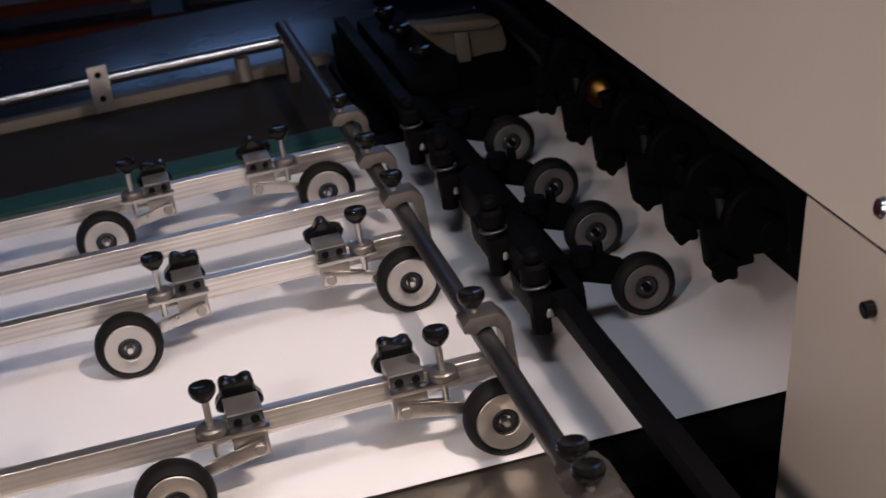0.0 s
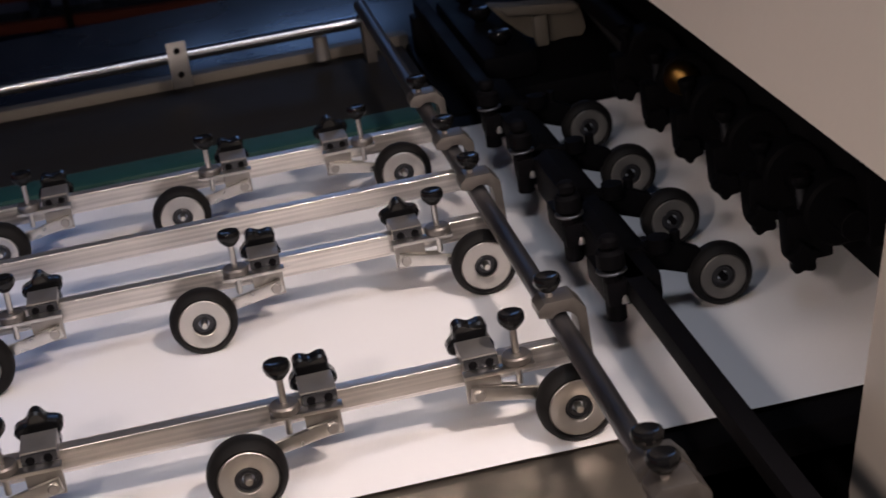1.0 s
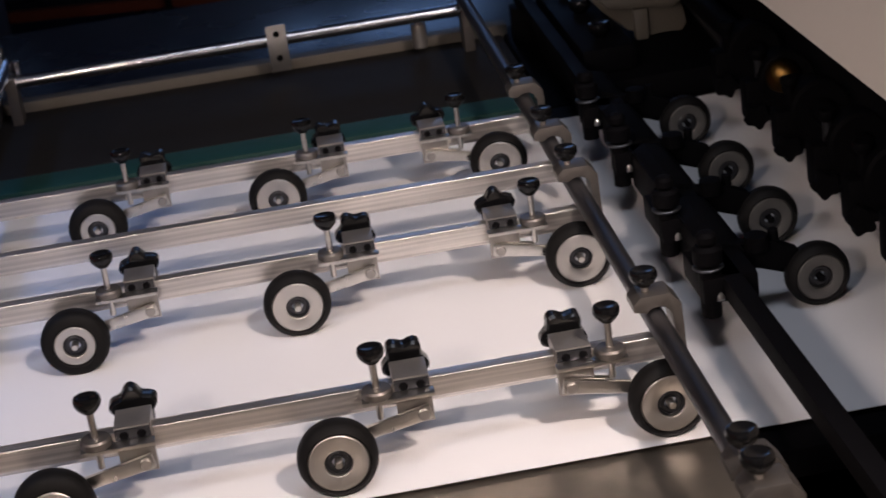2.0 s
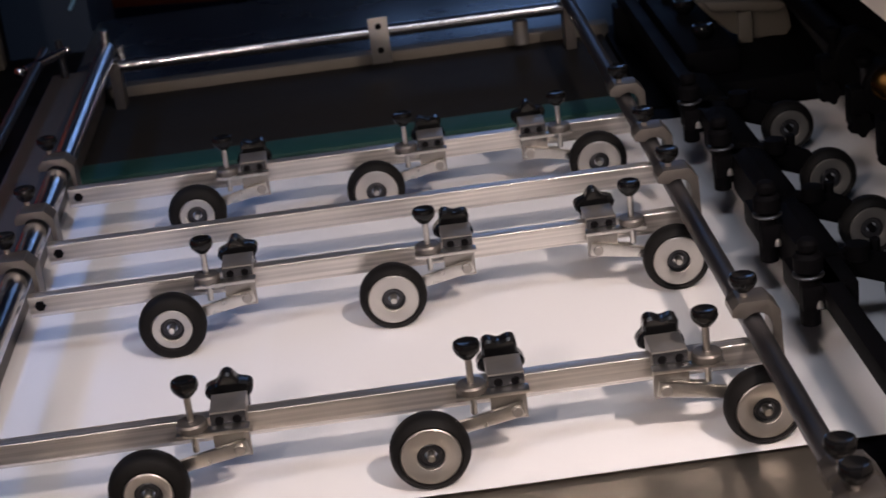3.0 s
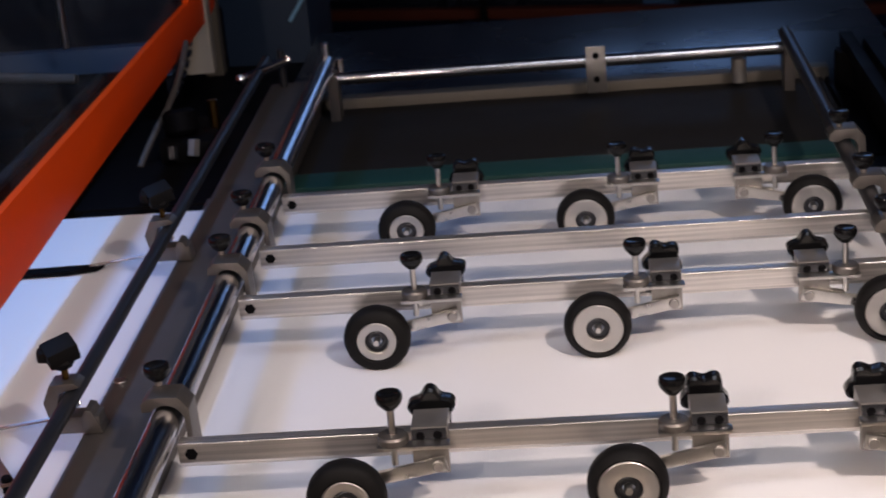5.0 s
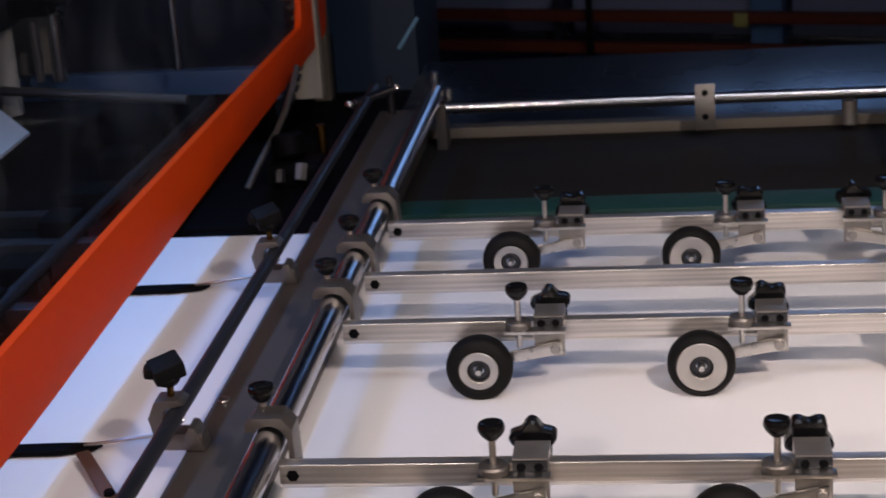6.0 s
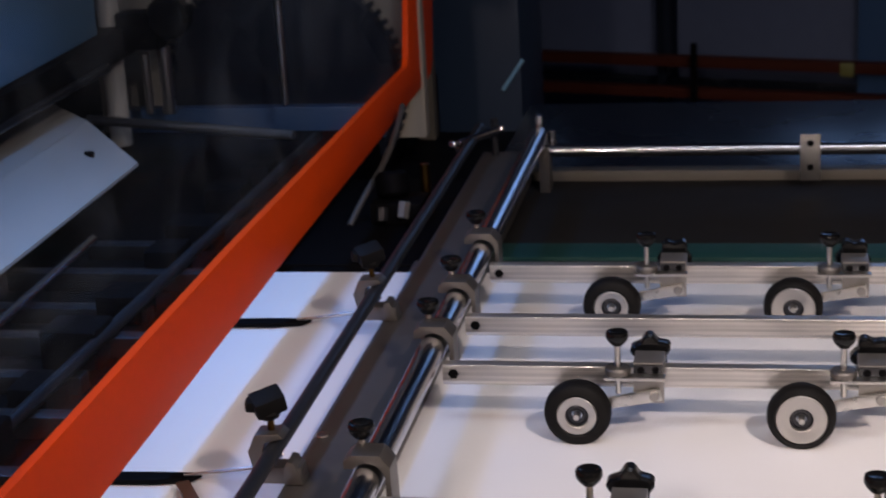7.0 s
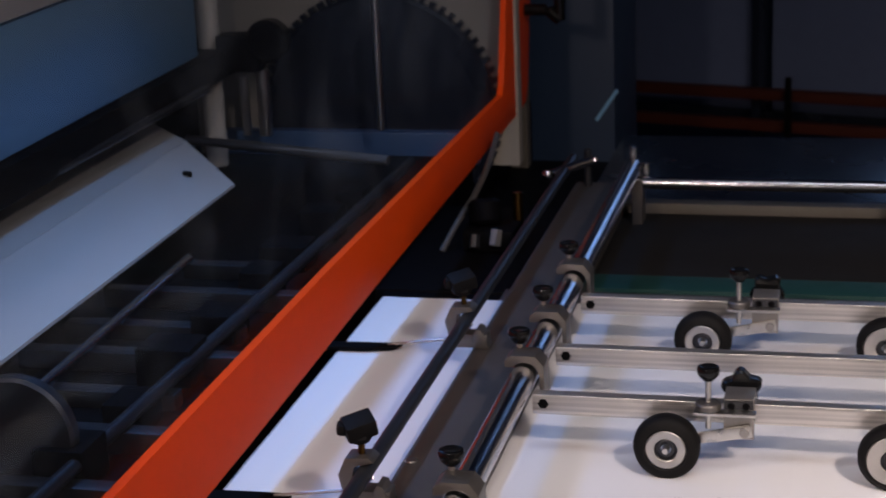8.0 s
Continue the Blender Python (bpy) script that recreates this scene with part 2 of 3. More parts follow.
part("rear_top", box(B(), -0.42, 0.45, 0.95, 1.40, -0.05, -0.012, 0.004), NAVY, table, "dark blue steel rear top")
part("feeder_base", box(B(), 0.47, 1.3, -0.60, 1.2, -0.75, -0.06, 0.01), BLACK, table)
part("web", box(B(), -0.6, 0.30, -0.58, 1.38, -0.2495, -0.052, 0.004), BLACK, table)
part("frame", box(B(), -0.6, 0.44, -0.60, 1.38, -0.75, -0.25, 0.01), BLACK, table, "black machine frame")
for sx, sy in ((-0.5, -0.5), (1.2, -0.5), (-0.5, 1.6), (1.2, 1.6)):
    part("foot", rod(B(), (sx, sy, -Z0), (sx, sy, -0.74), 0.04), BLACK, table)

# ---- rods and bars ----
BARS = (-0.2485, 0.041, 0.1695, 0.330)


def chrome_rod(x, y0, y1, z, r, mat, name, label):
    ob = solid(name, rod(B(), (x, y0, z), (x, y1, z), r, 28, 0.0015), mat, label, "rod")
    return ob


chrome_rod(-0.335, -0.62, 0.86, 0.070, 0.0125, CHROME, "guide_rod", "polished chrome guide rod carrying the cross bars")
chrome_rod(0.268, -0.56, 0.86, 0.070, 0.0085, WORN, "guide_rod", "dull grey steel guide rod carrying the cross bars")
chrome_rod(-0.430, -0.62, 0.95, 0.060, 0.0068, GUNMETAL, "side_rod", "dark gunmetal rod beside the grey rail")
back = thing("back_rod", (0, 0.85, 0.052), "chrome rod across the rear of the table", "rod")
part("shaft", rod(B(), (-0.335, 0, 0), (0.272, 0, 0), 0.0085, 24), CHROME, back)
for bx, wide in ((0.021, 0.013), ):
    bm = box(B(), bx - wide, bx + wide, -0.0125, -0.0095, -0.040, 0.022, 0.001)
    part("bracket", bm, STEEL, back, "pale metal bracket plate with two holes")
    for hz in (-0.022, 0.010):
        part("bracket_screw", rod(B(), (bx, -0.0132, hz), (bx, -0.010, hz), 0.0045, 16), BLACK, back)
bm = rod(B(), (0.208, 0.012, -0.045), (0.208, 0.012, -0.012), 0.010, 16)
rod(bm, (0.208, 0.012, -0.012), (0.208, 0.012, -0.002), 0.006, 6)
part("rod_foot", bm, NICKEL, back)
for ex in (-0.330, 0.268):
    part("end_plate", box(B(), ex - 0.004, ex + 0.010, -0.012, 0.022, -0.058, 0.006, 0.002), RAIL, back)
for p, q in (((-0.335, 0.016, 0.018), (-0.335, 0.016, 0.046)), ((-0.318, 0.016, 0.006), (-0.318, 0.016, 0.024))):
    part("end_bolt", rod(B(), p, q, 0.0052, 12), CHROME, back, "shiny bolt")
rail = thing("grey_rail", (-0.3885, 0, 0), "flat dark grey steel rail along the sheet edge", "rail")
part("flat", box(B(), -0.0365, 0.0365, -0.62, 0.94, -0.004, 0.028, 0.002), RAIL, rail)
part("rail_screw", lathe(B(), [(0.0025, -0.001), (0.003, 0.0008), (0.006, 0.0008), (0.0055, 0.0022), (0, 0.0025)], (-0.028, -0.050, 0.028), (-0.028, -0.050, 1), 16), STEEL, rail, "bright countersunk screw")
for y in BARS:
    bar = thing("cross_bar", (0, y, 0.054), "square aluminium cross bar above the paper", "bar", "cross bars")
    # a flat bar with a bevelled lower front edge
    face = [(-0.006, 0.0095), (-0.0055, 0.010), (0.006, 0.010), (0.006, -0.010), (-0.0038, -0.010), (-0.006, -0.0062)]
    part("bar", prism(B(), face, -0.322, 0.272, "x", 0.0004), ALU, bar)
    part("end_screw", rod(B(), (-0.312, -0.0068, 0.001), (-0.312, -0.002, 0.001), 0.0052, 6), BLACK, bar, "black socket screw")


def mushroom(bm, x, y, z, r=0.0105, h=0.013):
    return lathe(bm, [(0, 0), (r * 0.45, 0), (r * 0.60, h * 0.12), (r * 0.88, h * 0.36), (r, h * 0.58), (r, h * 0.80), (r * 0.92, h * 0.95), (r * 0.74, h), (r * 0.6, h * 0.96), (0, h * 0.93)], (x, y, z), (x, y, z + 1), 20)


def rod_clamp(x, y, r, knob_x, knob_y):
    """A hooked cast block over the guide rod, its leg down to the bar, with a thumb screw on top; y: the block's front."""
    c = thing("rod_clamp", (x, y, 0.0), "cast metal clamp block hooked over a rod with a black knob", "clamp", "rod clamps")
    o = r + 0.0018
    arch = [(o * math.cos(a), 0.070 + o * math.sin(a)) for a in (math.radians(140 - 20 * i) for i in range(8))]
    ring = [(o, 0.040), (0.0195, 0.040), (0.0185, 0.081), (0.0105, 0.0908), (-0.0125, 0.0908), (-0.0185, 0.0855), (-0.0185, 0.0792)] + arch
    part("block", prism(B(), ring, 0, 0.026, "y", 0.0007), CLAMP, c)
    part("screw", rod(B(), (knob_x, knob_y, 0.0900), (knob_x, knob_y, 0.0975), 0.0030, 12), NICKEL, c)
    part("knob", mushroom(B(), knob_x, knob_y, 0.0950, 0.0108, 0.0135), PLASTIC, c, "black plastic knob")
    return c


for y in BARS:
    rod_clamp(-0.334, y + 0.020, 0.0125, -0.0085, 0.0260)
for y in (-0.240, 0.068, 0.193, 0.347, -0.507, -0.540):
    rod_clamp(0.270, y, 0.0095, -0.0065, 0.0130)


# ---- hold-down wheels ----
def star(bm, y0, y1, x, z, r=0.0165, phase=0.0):
    n = 60
    def ring(y, k):
        return [bm.verts.new((x + k * (r * 0.87 + r * 0.13 * math.cos(5 * a + phase)) * math.sin(a), y, z + k * (r * 0.87 + r * 0.13 * math.cos(5 * a + phase)) * math.cos(a))) for a in (2 * math.pi * i / n for i in range(n))]
    d = y1 - y0
    rings = [ring(y0, 0.55), ring(y0, 0.88), ring(y0 + d * 0.15, 1), ring(y1 - d * 0.2, 1), ring(y1, 0.86), ring(y1 - d * 0.1, 0.45)]
    for p, q in zip(rings, rings[1:]):
        for i in range(n):
            j = (i + 1) % n
            bm.faces.new((p[i], p[j], q[j], q[i]))
    bm.faces.new(rings[0])
    bm.faces.new(rings[-1])
    return bm


WHEELS = []
STAR_TURN = (2.4, 0.2, 3.1, 2.7, 0.5)


def wheel_parts(parent, at, disc_r, r=0.030, face=DISC, pin=STEEL):
    """A rubber-tyred wheel on a bearing, axle along y, its face towards -y."""
    w = new("wheel")
    w.parent = parent
    w.location = at
    part("tyre", lathe(B(), [(disc_r, 0.0), (disc_r + 0.0015, -0.0006), (r - 0.004, 0.0008), (r - 0.0012, 0.0035), (r, 0.008), (r, 0.014), (r - 0.0012, 0.0185), (r - 0.004, 0.021), (disc_r, 0.022), (disc_r, 0.0)], (0, 0, 0), (0, 1, 0), 56), RUBBER, w, "black rubber tyre")
    part("disc", lathe(B(), [(0.0105, 0.004), (0.0105, 0.0006), (0.0115, 0.0), (disc_r - 0.0012, 0.0), (disc_r - 0.0002, 0.0009), (disc_r - 0.0002, 0.021), (0.0105, 0.021), (0.0105, 0.004)], (0, 0, 0), (0, 1, 0), 48), face, w, "turned aluminium disc")
    part("bearing", lathe(B(), [(0.0104, 0.003), (0.0085, 0.002), (0.0078, 0.0035), (0.0062, 0.0035), (0.0058, 0.0022), (0.0048, 0.0022), (0.0048, 0.006), (0.0104, 0.006)], (0, 0, 0), (0, 1, 0), 32), GUNMETAL, w, "dark steel ball bearing")
    part("axle", lathe(B(), [(0, -0.0035), (0.0024, -0.0035), (0.0032, -0.002), (0.0030, 0.024), (0, 0.024)], (0, 0, 0), (0, 1, 0), 14), pin, w)
    WHEELS.append((w, at))
    return w


def hold_down(wx, wy, bar_y, s, disc_r):
    """A sprung arm clamped to a cross bar, with its wheel on the paper; s: the side of the clamp, seen from the wheel."""
    u = thing("hold_down_wheel", (wx, wy, 0.0), "rubber-tyred hold-down wheel on a metal arm under a cross bar", "wheel", "hold-down wheels")
    by = bar_y - wy
    cx = s * 0.062
    wheel_parts(u, (0, 0, 0.030), disc_r)
    # clamp body round the bar
    x0, x1 = sorted((cx - s * 0.013, cx + s * 0.014))
    bm = box(B(), x0, x1, by - 0.0150, by + 0.0165, 0.0595, 0.0715, 0.0006)
    box(bm, x0, x1, by - 0.0165, by - 0.0105, 0.034, 0.0595, 0.0005)
    box(bm, x0, x1, by + 0.0105, by + 0.0165, 0.038, 0.0595, 0.0005)
    part("clamp_block", bm, NICKEL, u)
    part("face_plate", box(B(), x0 + 0.0004, x1 - 0.0004, by - 0.0185, by - 0.0152, 0.0597, 0.0705, 0.0005), GUNMETAL, u, "dark steel face plate")
    for hx in (x0 + 0.007, x1 - 0.007):
        part("cap_screw", rod(B(), (hx, by - 0.0194, 0.0662), (hx, by - 0.0155, 0.0662), 0.0034, 14), BLACK, u, "black socket screw")
    rod_m = B()
    rod(rod_m, (cx, by + 0.016, 0.060), (cx, by + 0.026, 0.060), 0.004, 12)
    part("stud", rod_m, STEEL, u)
    part("star_knob", star(B(), by + 0.024, by + 0.040, cx, 0.0645, 0.0192, STAR_TURN[len(WHEELS) % 5]), PLASTIC, u, "black five-lobed plastic star knob")
    # bracket plate with the adjusting screw
    p0, p1 = sorted((s * 0.024, cx + s * 0.016))
    part("bracket", box(B(), p0, p1, by - 0.030, by - 0.0190, 0.0600, 0.0632, 0.0006), STEEL, u)
    kx, ky = s * 0.036, by - 0.0215
    part("adjusting_screw", rod(B(), (kx, ky, 0.045), (kx, ky, 0.095), 0.0027, 14), STEEL, u)
    part("lock_nut", lathe(B(), [(0, 0), (0.0105, 0), (0.0116, 0.001), (0.0116, 0.0055), (0.0105, 0.0070), (0.004, 0.0076), (0, 0.0076)], (kx, ky, 0.0634), (kx, ky, 1), 28), CLAMP, u, "knurled dull steel lock nut")
    part("adjusting_knob", mushroom(B(), kx, ky, 0.0910, 0.0102, 0.0135), PLASTIC, u, "black plastic adjusting knob")
    # swinging arm from the clamp's foot down to the axle
    a, b = Vector((cx + s * 0.006, 0.043)), Vector((0, 0.030))
    d = (b - a).normalized()
    nrm = Vector((-d.y, d.x))
    w0, w1 = 0.0058, 0.0046
    arm = [a - d * 0.006 + nrm * w0, b + d * 0.004 + nrm * w1, b + d * 0.004 - nrm * w1, a - d * 0.006 - nrm * w0]
    ya = by - 0.0225
    bm = prism(B(), [tuple(v) for v in arm], ya, ya + 0.004, "y", 0.0008)
    lip = [a + nrm * w0, b * 0.45 + a * 0.55 + nrm * w0 * 0.95, b * 0.45 + a * 0.55 + nrm * (w0 * 0.95 - 0.002), a + nrm * (w0 - 0.002)]
    prism(bm, [tuple(v) for v in lip], ya + 0.004, ya + 0.010, "y")
    part("arm", bm, STEEL, u)
    bm = B()
    rod(bm, (a.x, ya - 0.003, a.y), (a.x, ya + 0.006, a.y), 0.0045, 18)
    part("pivot", bm, NICKEL, u)
    return u


ROWS_Y = ((-0.300, BARS[0]), (0.0, BARS[1]), (0.287, BARS[3]))
COLS = ((-0.1925, 0.0139, 0.2611), (-0.1961, 0.0, 0.2538), (-0.1901, -0.0048, 0.2266))
for (wy, by), xs in zip(ROWS_Y, COLS):
    for k, wx in enumerate(xs):
        hold_down(wx, wy, by, -1 if k == 2 else 1, 0.0185 if k == 0 else 0.023)


# ---- sheets ----
SPEED, PITCH, LONG, WIDE, LAY, PILE = 0.58, 0.325, 0.50, 0.79, -0.82, 0.62
SHEETS = []


def sheet():
    bm = box(B(), 0, LONG, -0.305, -0.305 + WIDE, -0.00012, 0.0)
    ob = new("paper_sheet", mesh_of("paper_sheet", bm, PAPER))
    tagged(ob, "large blank white sheet of paper sliding over the table", "paper sheet", "stream of sheets")
    return ob


for n in range(22):
    SHEETS.append(sheet() if not SHEETS else copy_thing(SHEETS[0], Matrix()))

# ---- the feeder beside the table ----
pile = solid("paper_pile", box(B(), 0.625, 1.12, -0.300, 0.480, -0.055, -0.0058), PAPER, "pile of blank white sheets inside the feeder", "paper pile")
hood = thing("feeder_hood", (0, 0, 0), "large cream-white painted sheet metal hood of the feeder", "machine hood")
# above z 0.46 the hood is unseen, made tall to block lamp B
part("hood_cover", prism(B(), [(0.448, 0.219), (0.54, 0.46), (0.552, 0.815), (0.58, 0.83), (1.35, 0.83), (1.35, 0.825), (0.582, 0.825), (0.557, 0.812), (0.545, 0.459), (0.453, 0.219)], -0.95, 1.3, "y"), WHITE, hood)
part("side_panel", prism(B(), [(-0.452, 0.2155), (-0.3625, -0.005), (-0.337, -0.068), (-0.337, -0.80), (-0.94, -0.80), (-0.94, 0.2155)], 0.449, 0.456, "x", 0.001), WHITE, hood, "cream-white painted side panel")
part("panel_joint", box(B(), 0.4478, 0.4488, -0.601, -0.5995, 0.0, 0.21), RAIL, hood, "dark joint line")
part("rear_panel", box(B(), 0.62, 1.35, 1.28, 1.30, -0.80, 0.82), WHITE, hood)
part("outer_panel", box(B(), 1.34, 1.36, -0.95, 1.3, -0.80, 0.82), WHITE, hood)
part("front_panel", prism(B(), [(0.456, -0.80), (0.456, 0.217), (0.549, 0.46), (0.560, 0.81), (1.338, 0.81), (1.338, -0.80)], -0.949, -0.943, "y"), WHITE, hood)
part("seam_strip", box(B(), 0.4495, 0.454, -0.94, -0.452, 0.2157, 0.2192), BLACK, hood, "dark seam between the panels")
part("panel_knob", rod(B(), (0.441, -0.5436, 0.1728), (0.4488, -0.5436, 0.1728), 0.0055, 18), PLASTIC, hood, "black panel knob")
bm = lathe(B(), [(0, 0), (0.0055, 0.0005), (0.0072, 0.003), (0.0074, 0.010), (0, 0.010)], (0.4525, -0.5494, 0.2394), (0.50, -0.5494, 0.2214), 18)
part("panel_screw", bm, CHROME, hood, "bright round screw head")
part("inner_wall", box(B(), 0.565, 0.59, -0.30, 1.25, -0.004, 0.40, 0.002), BLACK, hood, "black inner plate")

# black square bar and the posts on it
dark_bar = thing("dark_bar", (0.346, 0, 0.058), "black square bar across the table carrying black posts", "bar")
part("bar", box(B(), -0.008, 0.008, -0.62, 0.86, -0.010, 0.008, 0.001), BLACK, dark_bar)
for y in (-0.118, 0.036, 0.174, 0.334):
    n = 0.122 if y < 0.3 else 0.09
    part("carrier", prism(B(), [(-0.0085, -0.028), (-0.0085, 0.006), (0.004, 0.014), (0.022, 0.010), (0.034, -0.006), (0.034, -0.024)], y, y + n, "y", 0.003), BLACK, dark_bar, "black carrier block")
for y in (-0.60, 0.84):
    part("bar_foot", box(B(), -0.016, 0.016, y - 0.015, y + 0.015, -0.062, -0.0102, 0.002), BLACK, dark_bar)

BLACK_Y = (-0.122, 0.020, 0.158, 0.318)
POST_BACK = (-0.041, -0.045, 0.006, -0.002)


def black_wheel(y, k):
    u = thing("black_hold_down_wheel", (0.433, y, 0.0), "black hold-down wheel on a black arm, its disc darkened for shade", "wheel", "black hold-down wheels")
    wheel_parts(u, (0, 0, 0.0275), 0.0205, 0.0275, SHADED_DISC, BLACK)
    # slim post with its cap and pale ring
    px, py = -0.104, POST_BACK[k]
    bm = rod(B(), (px, py, 0.030), (px, py, 0.072), 0.0085, 18)
    rod(bm, (px, py, 0.0745), (px, py, 0.092), 0.0120, 20, 0.003)
    lathe(bm, [(0, 0), (0.0065, 0), (0.0085, 0.003), (0.0085, 0.008), (0.006, 0.011), (0, 0.012)], (px, py, 0.092), (px, py, 1), 16)
    part("post", bm, BLACK, u, "black post")
    part("ring", rod(B(), (px, py, 0.072), (px, py, 0.0743), 0.0128, 22), WORN, u, "pale metal ring")
    part("post_screw", rod(B(), (px + 0.006, py - 0.0105, 0.046), (px + 0.006, py - 0.006, 0.054), 0.0032, 10), STEEL, u, "small bright screw")
    bm = box(B(), -0.112, -0.066, py - 0.010, 0.016, 0.044, 0.066, 0.003)
    prism(bm, [(-0.074, 0.068), (-0.074, 0.046), (-0.030, 0.036), (-0.016, 0.040), (-0.014, 0.052), (-0.034, 0.062)], 0.010, 0.022, "y", 0.002)
    lathe(bm, [(0, 0), (0.008, 0), (0.010, 0.002), (0.010, 0.014), (0, 0.015)], (-0.052, 0.004, 0.060), (-0.052, 0.004, 1), 16)
    part("arm_block", bm, BLACK, u)
    bm = prism(B(), [(-0.075, 0.064), (-0.070, 0.044), (-0.004, 0.020), (0.006, 0.026), (0.006, 0.036), (-0.010, 0.042)], 0.0225, 0.028, "y", 0.001)
    part("arm", bm, BLACK, u, "black cranked arm")
    part("spring_pin", rod(B(), (-0.034, 0.016, 0.058), (-0.034, 0.016, 0.072), 0.0045, 14), BLACK, u)
    part("end_screw", rod(B(), (-0.088, py - 0.014, 0.050), (-0.088, py - 0.010, 0.050), 0.004, 14), STEEL, u)


for k, y in enumerate(BLACK_Y):
    black_wheel(y, k)

# feeder shaft under the hood with its collars and knobs
shaft = thing("feeder_shaft", (0.522, 0, 0.082), "black feeder shaft with collars and hanging knobs under the hood", "shaft")
part("shaft", rod(B(), (0, -0.20, 0), (0, 0.95, 0), 0.013, 20), BLACK, shaft)
for k, y in enumerate((-0.150, -0.055, 0.040, 0.150, 0.255, 0.370)):
    bm = rod(B(), (0, y - 0.016, 0), (0, y + 0.016, 0), 0.030, 24, 0.003)
    part("collar", bm, BLACK, shaft)
    bm = box(B(), -0.044, -0.006, y - 0.013, y + 0.013, -0.038, 0.004, 0.004)
    part("lug", bm, BLACK, shaft)
    part("lug_knob", star(B(), y - 0.026, y - 0.012, -0.036, -0.030, 0.014, 0.9 * k), BLACK, shaft, "black star knob")
    bm = rod(B(), (-0.026, y, -0.020), (-0.026, y, 0.026), 0.0045, 12)
    part("pin", bm, GUNMETAL if k % 2 == 0 else BLACK, shaft)
    part("pin_cap", mushroom(B(), -0.026, y, 0.022, 0.009, 0.012), BLACK, shaft)
bm = B()
for k in range(7):
    rod(bm, (0.020, -0.108 + k * 0.004, -0.003), (0.020, -0.1055 + k * 0.004, -0.003), 0.0060, 14)
part("spring", bm, GUNMETAL, shaft, "bright coil spring")
bm = rod(B(), (0.020, -0.152, -0.009), (0.020, -0.132, -0.009), 0.009, 16)
part("ferrule", bm, STEEL, shaft)
for y in (-0.19, 0.93):
    part("hanger", box(B(), 0.010, 0.055, y - 0.012, y + 0.012, -0.02, 0.045, 0.002), BLACK, shaft)
brass = thing("brass_knob", (0.532, 0.262, 0.078), "round brass knob on the black feeder shaft", "knob")
part("knob", lathe(B(), [(0, 0), (0.014, 0.0), (0.0175, 0.003), (0.0180, 0.010), (0.0165, 0.015), (0.0125, 0.0185), (0.006, 0.0203), (0, 0.0207)], (-0.014, -0.020, 0.010), (-0.05, -0.10, 0.034), 28), BRASS, brass)
part("neck", rod(B(), (0, 0, 0.004), (-0.014, -0.020, 0.011), 0.010, 14), BLACK, brass)

# black boxes and pale casting at the rear
box_rear = thing("rear_gearbox", (0.45, 0.70, 0), "black housing behind the feeder wheels", "housing")
part("housing", box(B(), -0.10, 0.12, -0.20, 0.20, -0.004, 0.030, 0.006), BLACK, box_rear)
part("cover", box(B(), -0.085, -0.02, -0.17, 0.15, 0.0302, 0.062, 0.008), BLACK, box_rear)
for y in (-0.12, 0.0, 0.1):
    part("knob", mushroom(B(), -0.052, y, 0.062, 0.014, 0.018), PLASTIC, box_rear)
part("slide_rod", rod(B(), (0.075, -0.24, 0.052), (0.10, 0.20, 0.052), 0.008, 14), GUNMETAL, box_rear)
# the casting's shade is put into its darker cream
cast = thing("pale_casting", (0.465, 0.690, 0.0302), "cream-painted curved casting on the black housing, darkened for shade", "casting")
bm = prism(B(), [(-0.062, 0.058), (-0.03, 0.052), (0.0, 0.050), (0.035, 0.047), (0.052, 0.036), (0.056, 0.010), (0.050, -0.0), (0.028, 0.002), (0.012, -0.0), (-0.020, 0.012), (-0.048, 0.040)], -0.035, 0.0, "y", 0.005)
part("body", bm, SHADED_CREAM, cast)
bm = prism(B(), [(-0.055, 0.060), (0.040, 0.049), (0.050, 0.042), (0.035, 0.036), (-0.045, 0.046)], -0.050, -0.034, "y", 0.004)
part("rib", bm, SHADED_CREAM, cast)
part("leg", box(B(), -0.012, 0.006, -0.046, -0.035, 0.0, 0.040, 0.003), SHADED_CREAM, cast)

